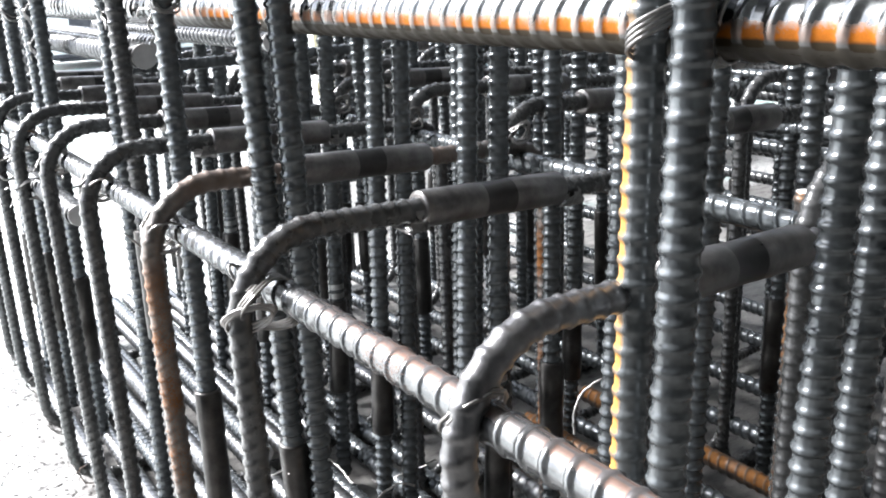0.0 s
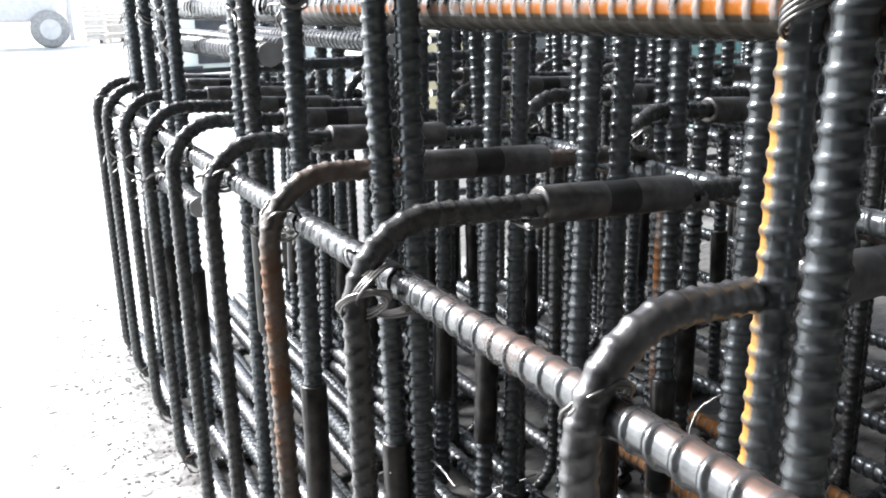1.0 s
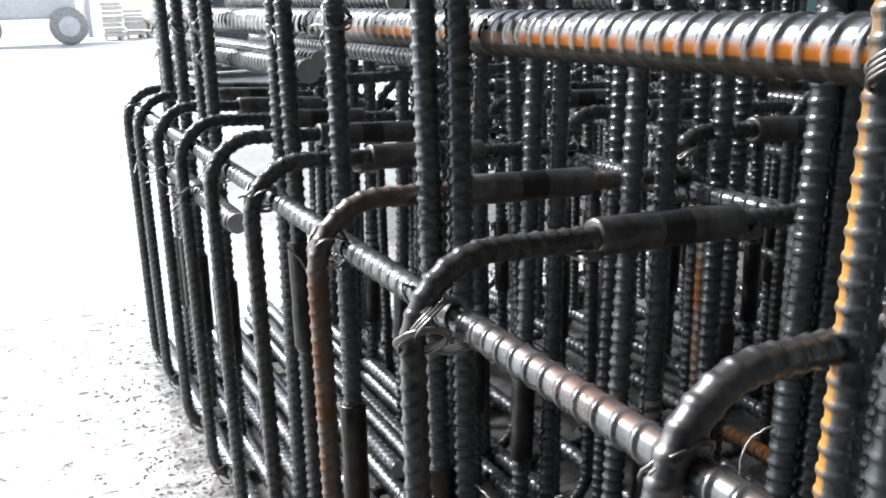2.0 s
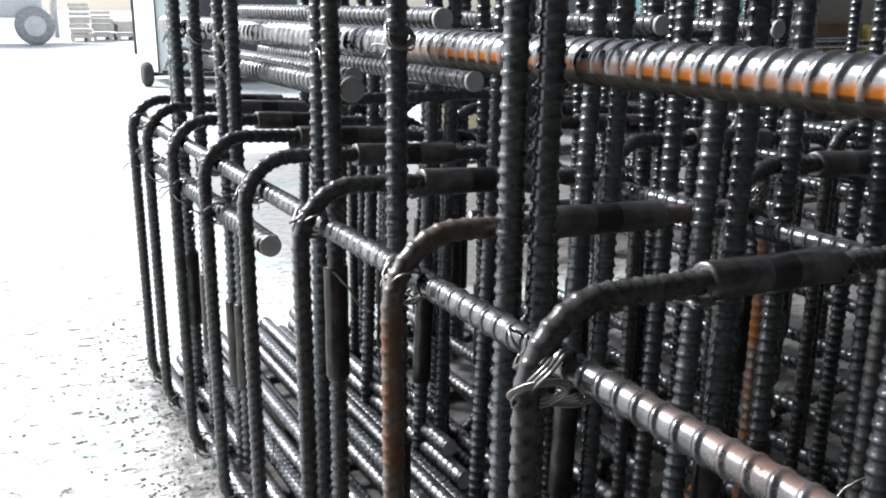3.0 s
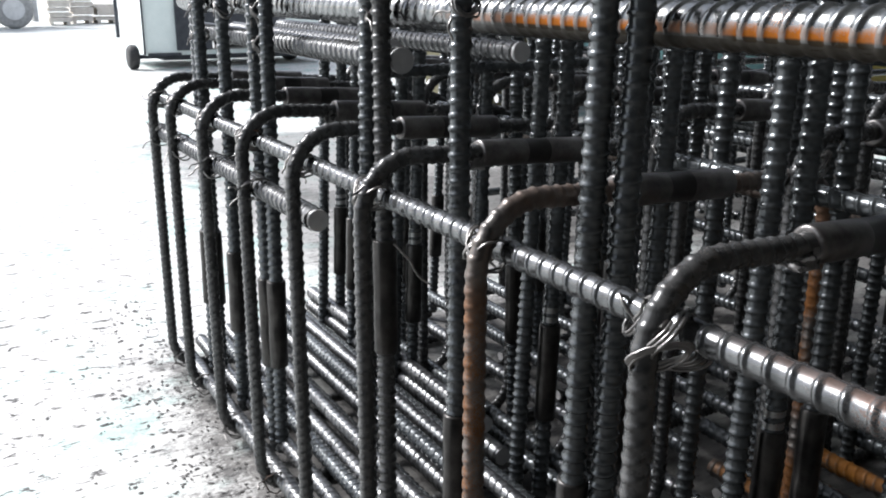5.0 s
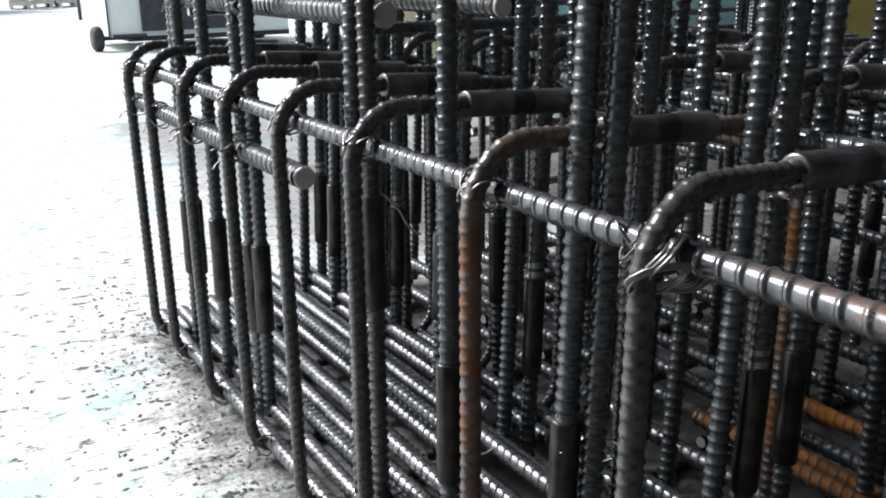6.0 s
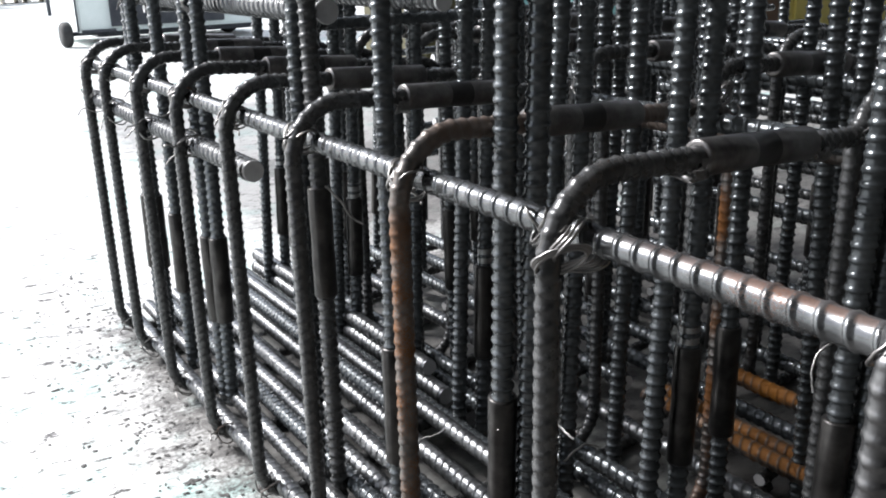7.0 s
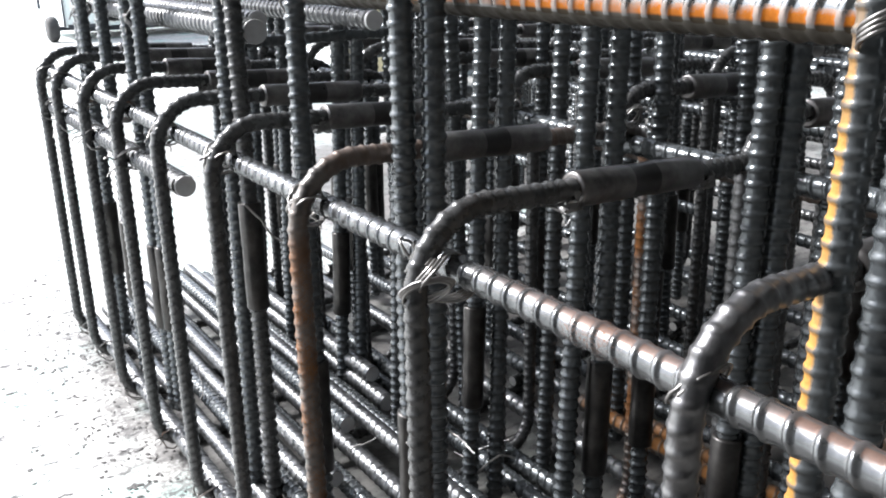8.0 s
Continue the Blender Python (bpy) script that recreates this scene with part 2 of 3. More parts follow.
CRISP_RIB = ((0.24, 0.0), (0.32, 0.10), (0.38, 0.55), (0.44, 0.95), (0.50, 1.0), (0.56, 0.95), (0.62, 0.55), (0.68, 0.10), (0.76, 0.0))


def rib_stations(length, pitch, shape=SOFT_RIB):
    """Places along a bar and rib heights (0..1) at them."""
    count = max(1, int(length / pitch))
    s, h = [0.0], [0.0]
    for i in range(count):
        for f, v in shape:
            s.append((i + f) * length / count)
            h.append(v)
    s.append(length)
    h.append(0.0)
    return np.array(s), np.array(h)


def ring_profile(seg, d, rib, h, sided=True):
    """Radii of every ring; on sided bars two long ridges run at angles 0 and pi."""
    th = np.arange(seg) * 2 * np.pi / seg
    crescent = np.abs(np.sin(th)) ** 0.4 if sided else np.ones(seg)
    ridge = (np.abs(np.sin(th)) < 0.2).astype(float)
    r = d / 2 + rib * np.maximum(h[:, None] * crescent[None], ridge[None] * (0.45 if sided else 0.0))
    return th, r


def bar_mesh(name, d, length, pitch, material, seg=12, lean=0.35, rib=None, cap=None):
    rib = d * ((0.075 if d < 0.0302 else 0.092) if pitch < 0.0197 else 0.055 if d > 0.045 else 0.078) if rib is None else rib
    s, h = rib_stations(length, pitch, CRISP_RIB if pitch > 0.0197 and d < 0.045 else SOFT_RIB)
    th, r = ring_profile(seg, d, rib, h, pitch > 0.0197)
    inside = (s > 0.5 * d) & (s < length - 0.5 * d)
    off = lean * d / 2 * np.cos(th)[None] * inside[:, None]
    v = np.stack([r * np.cos(th)[None], r * np.sin(th)[None], s[:, None] + off], -1).reshape(-1, 3)
    n = len(s)
    caps = [list(range(seg))[::-1], list(range((n - 1) * seg, n * seg))]
    return mesh_from(name, v, grid_quads(n, seg), caps, (material, cap or CUT), 1)


BARS = {}


def bar(name, a, b, d, pitch, material, label, group="", seg=12, lean=0.35, twist=0.0, category="steel bar"):
    """A straight ribbed bar from a to b, as one thing."""
    a, b = Vector(a), Vector(b)
    length = round((b - a).length, 2)
    key = (d, length, pitch, material.name, seg, lean)
    if key not in BARS:
        BARS[key] = bar_mesh(name, d, length, pitch, material, seg, lean)
    ob = new(name, BARS[key])
    z = (b - a).normalized()
    x = Vector((0, 0, 1)) if abs(z.z) < 0.7 else Vector((0, -1, 0))
    x = (x - x.dot(z) * z).normalized()
    y = z.cross(x)
    m = Matrix((x, y, z)).transposed().to_4x4()
    ob.matrix_world = Matrix.Translation(a) @ m @ pose(0, 0, 0, 0, 0, twist)
    return tagged(ob, label, category, group)


def polyline(points, radius, step=0.006):
    """Dense points along straight runs joined by arcs, in the plane of the points (x, z)."""
    out = [np.array(points[0], float)]
    for p, q, r in zip(points, points[1:], points[2:]):
        p, q, r = (np.array(k, float) for k in (p, q, r))
        u, w = (p - q) / np.linalg.norm(p - q), (r - q) / np.linalg.norm(r - q)
        half = np.arccos(np.clip(u @ w, -1, 1)) / 2
        t = radius / np.tan(half)
        a, b = q + u * t, q + w * t
        mid = (u + w) / np.linalg.norm(u + w)
        c = q + mid * radius / np.sin(half)
        a0, a1 = np.arctan2(*(a - c)[::-1]), np.arctan2(*(b - c)[::-1])
        d = (a1 - a0 + np.pi) % (2 * np.pi) - np.pi
        for k in np.linspace(0, 1, 14):
            out.append(c + radius * np.array([np.cos(a0 + d * k), np.sin(a0 + d * k)]))
    out.append(np.array(points[-1], float))
    return np.array(out)


def bent_mesh(name, points, radius, d, pitch, material, seg=10, lean=0.3, wobble=0.0):
    """A ribbed bar bent in the x-z plane."""
    pts = polyline(points, radius)
    seglen = np.linalg.norm(np.diff(pts, axis=0), axis=1)
    cum = np.r_[0, np.cumsum(seglen)]
    length = cum[-1]
    s, h = rib_stations(length, pitch)
    th, r = ring_profile(seg, d, d * 0.068, h)
    inside = (s > 0.5 * d) & (s < length - 0.5 * d)
    ss = s[:, None] + lean * d / 2 * np.sin(th)[None] * inside[:, None]
    px, pz = np.interp(ss, cum, pts[:, 0]), np.interp(ss, cum, pts[:, 1])
    e = 0.004
    tx = np.interp(ss + e, cum, pts[:, 0]) - np.interp(ss - e, cum, pts[:, 0])
    tz = np.interp(ss + e, cum, pts[:, 1]) - np.interp(ss - e, cum, pts[:, 1])
    n = np.hypot(tx, tz) + 1e-9
    nx, nz = tz / n, -tx / n
    v = np.stack([px + nx * r * np.sin(th)[None], r * np.cos(th)[None] + wobble * np.sin(ss * 3.1), pz + nz * r * np.sin(th)[None]], -1).reshape(-1, 3)
    k = len(s)
    caps = [list(range(seg)), list(range((k - 1) * seg, k * seg))[::-1]]
    quads = [q[::-1] for q in grid_quads(k, seg)]
    return mesh_from(name, v, quads, caps, (material, CUT), 1)


def lathe(name, profile, material, seg=20, smooth=True):
    """A turned part along local z; profile: (radius, z)."""
    th = np.arange(seg) * 2 * np.pi / seg
    v = [(r * math.cos(a), r * math.sin(a), z) for r, z in profile for a in th]
    n = len(profile)
    caps = [list(range(seg))[::-1], list(range((n - 1) * seg, n * seg))]
    me = mesh_from(name, v, grid_quads(n, seg), caps, (material,), 0, smooth)
    return me


def part(name, data, parent, m=None, label=""):
    ob = new(name, data)
    ob.parent = parent
    if m is not None:
        ob.matrix_basis = m
    if label:
        ob["label"] = label
    return ob


def sleeve_data(length, d, material, groove):
    c = 0.0035
    me = lathe("coupler_sleeve", [(d * 0.36, 0.0), (d / 2 - c, 0.0), (d / 2 - c * 0.3, c * 0.4), (d / 2, c), (d / 2, length * 0.40), (d / 2 - 0.0006, length * 0.41), (d / 2 - 0.0006, length * 0.60),
                                  (d / 2, length * 0.61), (d / 2, length - c), (d / 2 - c * 0.3, length - c * 0.4), (d / 2 - c, length), (d * 0.36, length)], material, 24)
    me.materials.append(GROOVE)
    for k in range(4 * 24, 7 * 24 if groove else 4 * 24):
        me.polygons[k].material_index = 1
    return me


def film_data(d, length, seed):
    """A crumpled scrap of wrapping film left on a sleeve's end."""
    rnd = random.Random(seed)
    seg, rings = 18, 7
    v = []
    for i in range(rings):
        for j in range(seg):
            a = 2 * math.pi * j / seg
            r = d / 2 + 0.0008 + rnd.uniform(0, 0.0018) + (0.008 * rnd.random() if math.cos(a) > 0.6 else 0)
            v.append((r * math.cos(a), r * math.sin(a), length * i / (rings - 1) + rnd.uniform(-0.006, 0.006)))
    quads = [q for k, q in enumerate(grid_quads(rings, seg)) if math.cos(2 * math.pi * (k % seg) / seg) > 0.1 + 0.35 * math.sin(k // seg * 1.7 + seed)]
    return mesh_from("film_wrap", v, quads, (), (FILM,))


def wire_mesh(name, strands, r=0.0018, seg=5):
    """Wire through each strand's points."""
    verts, quads = [], []
    for pts in strands:
        p = np.array(pts, float)
        t = np.gradient(p, axis=0)
        t /= np.linalg.norm(t, axis=1)[:, None] + 1e-9
        ref = np.array([0.31, 0.52, 0.79])
        u = np.cross(t, ref)
        u /= np.linalg.norm(u, axis=1)[:, None] + 1e-9
        w = np.cross(t, u)
        th = np.arange(seg) * 2 * np.pi / seg
        ring = p[:, None] + r * (np.cos(th)[None, :, None] * u[:, None] + np.sin(th)[None, :, None] * w[:, None])
        base = len(verts)
        verts += ring.reshape(-1, 3).tolist()
        quads += [[q + base for q in f] for f in grid_quads(len(p), seg)]
    return mesh_from(name, verts, quads, (), (WIRE,))


def knot(seed, rad=0.021, tails=2, loops=3):
    """Strands of a twisted tie that wraps round two crossing bars (along y and z) at the origin."""
    rnd = random.Random(seed)
    strands = []
    for k in range(loops):
        ph, tilt, out = rnd.uniform(0, 6.28), rnd.choice((-1, 1)) * rnd.uniform(0.5, 0.9), rad * rnd.uniform(0.98, 1.14)
        pts, wave, lift = [], rnd.uniform(0, 6.28), rnd.uniform(-0.005, 0.005)
        for i in range(30):
            a = ph + i / 29 * 2 * math.pi * 1.25
            o = out * (1.0 + 0.10 * math.sin(3 * a + wave))
            pts.append((o * 1.02 * math.cos(a), o * math.sin(a) * tilt + (k - 1) * 0.003, 0.85 * o * math.sin(a) + lift + rnd.uniform(-0.0016, 0.0016)))
        strands.append(pts)
    for k in range(tails):
        p = Vector((-rad * 1.15, rnd.uniform(-0.01, 0.01), rnd.uniform(-0.02, 0.01)))
        d = Vector((rnd.uniform(-1, 0.2), rnd.uniform(-1, 1), rnd.uniform(-1, 0.8))).normalized()
        pts = []
        for i in range(8):
            pts.append(tuple(p))
            d = (d + Vector((rnd.uniform(-0.5, 0.5), rnd.uniform(-0.5, 0.5), rnd.uniform(-0.6, 0.4)))).normalized()
            p = p + d * 0.005
        strands.append(pts)
    return strands


def box_mesh(name, size, material, bevel=0.01):
    bm = bmesh.new()
    bmesh.ops.create_cube(bm, size=1.0)
    for v in bm.verts:
        v.co = Vector((v.co.x * size[0], v.co.y * size[1], v.co.z * size[2]))
    if bevel:
        bmesh.ops.bevel(bm, geom=bm.edges[:], offset=bevel, segments=2, affect="EDGES", profile=0.6)
    me = bpy.data.meshes.new(name)
    bm.to_mesh(me)
    bm.free()
    me.materials.append(material)
    return me


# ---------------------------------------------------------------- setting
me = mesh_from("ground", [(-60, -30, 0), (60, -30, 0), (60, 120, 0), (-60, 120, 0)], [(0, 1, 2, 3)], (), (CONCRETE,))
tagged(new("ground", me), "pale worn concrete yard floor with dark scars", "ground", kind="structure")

# ---------------------------------------------------------------- the cage
Y0 = [0.345, 0.69, 0.98, 1.30, 1.59, 1.875, 2.17, 2.47, 2.675]
STIRRUP_D, LEG_X, TOP_Z, BEND = 0.0265, 0.318, 0.872, 0.088
SLEEVE_D, SLEEVE_L = 0.0435, 0.225


def stirrup(x, y, top, width, sleeve_at, label, group, material=DULL, film=False, sway=0.0, seed=0, seg=10):
    """A bent bar round the cage, whose two halves meet in a coupler on its top run."""
    th = new("stirrup")
    th.matrix_world = Matrix.Translation((x, y, 0)) @ pose(0, 0, 0, 0, 0, sway)
    tagged(th, label, "stirrup", group)
    low = 0.016
    left = [(width * 0.45, low), (0, low), (0, top + 0.010), (sleeve_at + 0.03, top - 0.006)]
    part("bent_bar", bent_mesh("bent_bar", left, BEND, STIRRUP_D, 0.0185, material, seg), th)
    right = [(sleeve_at + SLEEVE_L - 0.03, top - 0.019), (width, top - 0.034), (width, low + 0.028), (width * 0.40, low + 0.028)]
    part("bent_bar", bent_mesh("bent_bar", right, BEND, STIRRUP_D, 0.0185, material, seg), th)
    sl = part("coupler_sleeve", SLEEVE_MESH, th, pose(sleeve_at, 0, top - 0.004, 0, 93.8, 0), "black steel coupler sleeve")
    if film:
        part("film_wrap", film_data(SLEEVE_D * 0.86, 0.026, seed), sl, pose(0, 0, -0.020), "crumpled pale wrapping film")
        part("film_wrap", film_data(STIRRUP_D + 0.01, 0.03, seed + 5), sl, pose(0, 0, SLEEVE_L), "crumpled pale wrapping film")
    return th


SLEEVE_MESH = sleeve_data(SLEEVE_L, SLEEVE_D, SLEEVE, True)
rnd = random.Random(11)
for i, y in enumerate(Y0):
    stirrup(LEG_X + (0.024 if i == 0 else 0.0), y, TOP_Z, 0.70, 0.218 + rnd.uniform(-0.012, 0.012), "dull steel stirrup with bent corners and a black coupler", "stirrups of the outer row",
            BARE if i == 0 else BROWN if i == 2 else DULL, i in (1, 3, 5, 7), rnd.uniform(-1, 1) + 4.0, i)
Y1 = [0.445, 0.735, 1.00, 1.308, 1.60, 1.885, 2.18, 2.47, 2.68]
for row, (x, top, wd) in enumerate(((0.898, 0.903, 0.70), (1.50, 0.893, 0.72))):
    for i, y in enumerate(Y1):
        stirrup(x + rnd.uniform(-0.006, 0.006), y + rnd.uniform(-0.006, 0.006), top + rnd.uniform(-0.004, 0.004), wd, 0.17 + rnd.uniform(-0.03, 0.05),
                "dull steel stirrup inside the cage with a black coupler", "stirrups of the inner rows", DULL, False, rnd.uniform(-1, 1) + 4, i, 8)

# long bars at the stirrups' corners
bar("long_bar", (0.373, -0.45, 0.812), (0.350, 2.78, 0.822), 0.0295, 0.0242, EDGE, "grey ribbed corner bar with brown rust on top", "long bars", 16, 0.25, category="rebar")
bar("long_bar", (0.358, 1.577, 0.719), (0.345, 2.74, 0.725), 0.040, 0.024, BRIGHT, "thick ribbed bar under the corner with a cut end", "long bars", 14, category="rebar")
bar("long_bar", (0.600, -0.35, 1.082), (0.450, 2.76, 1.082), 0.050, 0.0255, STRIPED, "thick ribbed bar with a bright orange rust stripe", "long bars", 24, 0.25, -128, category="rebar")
bar("long_bar", (0.645, -0.35, 1.072), (0.54, 1.9, 1.072), 0.044, 0.0255, BAR, "thick grey ribbed bar beside the orange one", "long bars", 16, 0.25, category="rebar")
for a, d in (((0.499, 1.517, 0.999), 0.044), ((0.742, 1.509, 1.006), 0.038), ((0.68, 1.52, 1.118), 0.04), ((1.20, 1.52, 1.105), 0.04), ((1.548, 1.52, 1.094), 0.04), ((0.97, 1.9, 1.02), 0.04), ((0.60, 1.75, 1.00), 0.04)):
    bar("long_bar", a, (a[0] - 0.01, 2.76, a[2]), d, 0.024, BRIGHT, "thick ribbed bar with a cut end in the upper layer", "long bars", 14, category="rebar")
for x, z in ((0.955, 0.815), (1.09, 0.765), (1.555, 0.805), (1.66, 0.77), (2.24, 0.80)):
    bar("long_bar", (x, -0.2, z), (x, 2.75, z), 0.032, 0.024, BROWN if x == 1.09 else BAR, "ribbed bar along the inner stirrups' top", "long bars", 12, category="rebar")
for k in range(8):
    bar("long_bar", (2.34, -0.1, 0.22 + 0.085 * k), (2.34, 2.75, 0.22 + 0.085 * k), 0.034, 0.024, BRIGHT, "ribbed side bar stacked at the cage's far face", "side bars", 10, category="rebar")
    if k % 2:
        bar("long_bar", (1.92, -0.1, 0.3 + 0.075 * k), (1.92, 2.75, 0.3 + 0.075 * k), 0.034, 0.024, BAR, "ribbed side bar stacked inside the cage", "side bars", 10, category="rebar")
for y in (1.66, 2.62):
    bar("cross_bar", (0.485, y, 0.966), (1.06, y, 0.966), 0.022, 0.018, BAR, "slim ribbed bar under the upper long bars", "cross bars", 10, category="rebar")
    bar("cross_bar", (0.65, y + 0.05, 1.086), (1.66, y + 0.05, 1.077), 0.022, 0.018, BAR, "slim ribbed bar under the upper long bars", "cross bars", 10, category="rebar")
for ob in [o for o in scene.objects if o.name.startswith("long_bar") and "cut end" in o.get("label", "")]:
    d = max(v.co.x for v in ob.data.vertices) * 2
    part("cut_end", lathe("cut_end", [(d * 0.44, -0.0035), (d * 0.475, -0.0025), (d * 0.48, 0.004)], CUT, 20), ob, None, "flat sawn end of pale steel")
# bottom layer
for x, z, y0, d, m in ((0.362, 0.052, -0.3, 0.036, LIT_LOW), (0.478, 0.062, 0.1, 0.036, BAR), (0.515, 0.066, 0.3, 0.038, LIT_LOW), (0.548, 0.100, 1.4, 0.034, LIT_LOW), (0.645, 0.082, -0.2, 0.038, LIT_LOW),
                       (0.655, 0.122, 1.55, 0.036, BAR), (0.755, 0.085, 0.0, 0.036, BAR), (0.80, 0.10, 1.62, 0.040, LIT_LOW), (0.805, 0.142, 1.70, 0.038, LIT_LOW), (0.93, 0.07, 0.0, 0.036, BAR),
                       (1.06, 0.09, 0.1, 0.036, LIT_LOW), (1.19, 0.095, 0.0, 0.038, RUSTY), (1.245, 0.09, 0.0, 0.038, RUSTY), (1.43, 0.10, 0.0, 0.038, RUSTY), (0.425, 0.050, 0.9, 0.034, LIT_LOW), (0.585, 0.062, 0.6, 0.036, BAR), (0.70, 0.125, 1.1, 0.034, LIT_LOW), (0.865, 0.075, 0.2, 0.036, BAR), (1.19, 0.10, 1.42, 0.036, BAR), (1.33, 0.085, 0.3, 0.036, BAR), (1.43, 0.10, 1.45, 0.036, BAR), (1.60, 0.09, 0.0, 0.038, BAR), (1.80, 0.09, 0.0, 0.038, BAR), (2.05, 0.09, 0.0, 0.038, BAR), (2.25, 0.09, 0.0, 0.038, BAR)):
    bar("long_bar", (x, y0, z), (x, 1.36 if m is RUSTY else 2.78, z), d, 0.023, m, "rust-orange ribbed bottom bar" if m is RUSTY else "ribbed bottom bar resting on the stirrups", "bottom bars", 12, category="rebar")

# upright bars
UP = "dark steel upright ribbed bar tied into the cage"


def upright(x, y, dx=0.0, dy=0.0, d=0.0305, m=BAR, top=1.62, pitch=0.0195, label=UP, seg=16, twist=40.0, joint=0.47, thread=0.0):
    """An upright bar; (x, y) at 0.5 m height, leaning by dx, dy a metre; joint: the top of its coupler."""
    ob = bar("upright_bar", (x - 0.47 * dx, y - 0.47 * dy, 0.03), (x + (top - 0.5) * dx, y + (top - 0.5) * dy, top), d, pitch, m, label, "upright bars", seg, 0.08, twist, "rebar")
    if joint:
        low = joint - 0.215
        part("coupler_sleeve", UP_SLEEVE, ob, pose(0, 0, low - 0.03), "black steel coupler sleeve")
        if thread:
            part("thread", THREAD_MESH, ob, pose(0, 0, joint - 0.032), "bare threaded end")
    return ob


UP_SLEEVE = sleeve_data(0.215, 0.0445, SLEEVE_DARK, False)
THREAD_MESH = lathe("thread", [(0.0155 + 0.0012 * (k % 2), 0.0026 * k) for k in range(18)], THREAD, 14)
upright(0.517, 0.352, 0.020, -0.005, 0.0285, YELLOWED, pitch=0.0190, label="upright ribbed bar with a yellow rust edge", seg=16, twist=0, joint=0)
upright(0.514, 0.306, 0.018, -0.005, 0.0300, BAR, pitch=0.0195, seg=20, twist=20, joint=0)
upright(0.702, 0.300, 0.06, 0.01, joint=0)
upright(0.774, 0.300, 0.045, 0.01, joint=0)
upright(1.02, 0.528, 0.0, 0.0, 0.0265, RUSTY, top=0.84, label="rust-orange upright leg inside the cage", joint=0)
upright(0.485, 0.985, -0.045, -0.08)
upright(0.512, 0.955, -0.035, -0.07, joint=0)
upright(0.446, 1.235, 0.021, 0.03)
upright(0.438, 1.545, 0.02, 0.0, joint=0)
upright(0.452, 1.50, 0.01, 0.02, m=DULL, joint=0.69)
for y in (2.01, 2.04, 2.285, 2.505, 2.53):
    upright(0.415 + rnd.uniform(-0.008, 0.008), y, rnd.uniform(-0.015, 0.015), rnd.uniform(-0.02, 0.02))
for i, y in enumerate((0.65, 0.965, 1.25, 1.54, 1.83, 2.13, 2.42, 2.63)):
    upright(0.80 + rnd.uniform(-0.01, 0.01), y, 0.045, 0.01, joint=0.0 if i % 2 else 0.48)
    upright(0.838 + rnd.uniform(-0.01, 0.01), y - 0.02, 0.045, 0.02, joint=0.46 + rnd.uniform(-0.01, 0.02) if i % 2 else 0.0, thread=0.03)
    for x in (0.975, 1.22, 1.26, 1.58, 1.70, 1.98, 2.28):
        upright(x + rnd.uniform(-0.025, 0.025), y + rnd.uniform(-0.05, 0.05), rnd.uniform(-0.02, 0.04), rnd.uniform(-0.03, 0.03), seg=8, top=1.5 + rnd.uniform(-0.1, 0.1), joint=rnd.choice((0.0, 0.45, 0.48)))


# ---------------------------------------------------------------- tie wires
def tie(strands, at, label="bright twisted tie wire round two bars", turn=0.0):
    m = Matrix.Translation(at) @ pose(0, 0, 0, 0, 0, turn)
    if len(strands) == 1:
        ob = new("tie_wire", wire_mesh("tie_wire", strands))
    else:
        ob = new("tie_wire")
        for pts in strands:
            part("strand", wire_mesh("strand", [pts]), ob)
    ob.matrix_world = m
    return tagged(ob, label, "tie wire", "tie wires")


for i, y in enumerate(Y0):
    x = LEG_X + (0.024 if i == 0 else 0.0)
    if i != 1:
        tie(knot(40 + i, 0.0225, 1 if i else 0, 6 if i else 3), (x + 0.020, y + 0.006, 0.822))
    if i:
        tie(knot(70 + i, 0.020, 1, 3), (x + 0.030, y + 0.045, 0.818), turn=50)
    if i > 4:
        tie(knot(90 + i, 0.029, 2, 3), (x + 0.022, y, 0.722))
    tie(knot(110 + i, 0.026, 2, 2), (x + 0.03, y, 0.046))

# slack loops hanging at one corner
loops = []
for k in range(6):
    wide, high, ph, lift = rnd.uniform(0.024, 0.032), rnd.uniform(0.011, 0.018), rnd.uniform(0, 6.28), rnd.uniform(-0.003, 0.003)
    pts = []
    for i in range(40):
        a = ph + i / 39 * 2 * math.pi * 1.1
        u = 0.004 + wide * math.cos(a)
        pts.append((-0.024 + 0.72 * u, -0.014 - 0.58 * u - 0.010 * math.sin(a), -0.010 + lift + high * math.sin(a) + 0.20 * u + rnd.uniform(-0.0005, 0.0005)))
    loops.append(pts)
for k in range(4):
    pts = []
    for i in range(24):
        a = i / 23 * 2 * math.pi * 0.9 + k
        pts.append((0.004 + 0.033 * math.cos(a), 0.006 * k - 0.02 + 0.012 * math.sin(2 * a), 0.026 * math.sin(a)))
    loops.append(pts)
tie(loops, (LEG_X + 0.024, 0.69, 0.812), "slack loops of bright tie wire hanging at a corner")
for x, y, z in ((0.452, 1.245, 1.10), (0.452, 1.53, 1.07), (0.415, 2.02, 1.07), (0.415, 2.285, 1.07), (0.415, 2.51, 1.07), (0.415, 2.02, 1.0), (0.415, 2.51, 1.0), (0.91, 0.70, 0.86), (0.92, 0.99, 0.87), (0.92, 1.31, 0.86), (0.92, 1.60, 0.86)):
    tie(knot(int(x * 1000 + y * 100), 0.0185, 2, 4), (x + 0.008, y, z), "bright twisted tie wire on an upright bar")

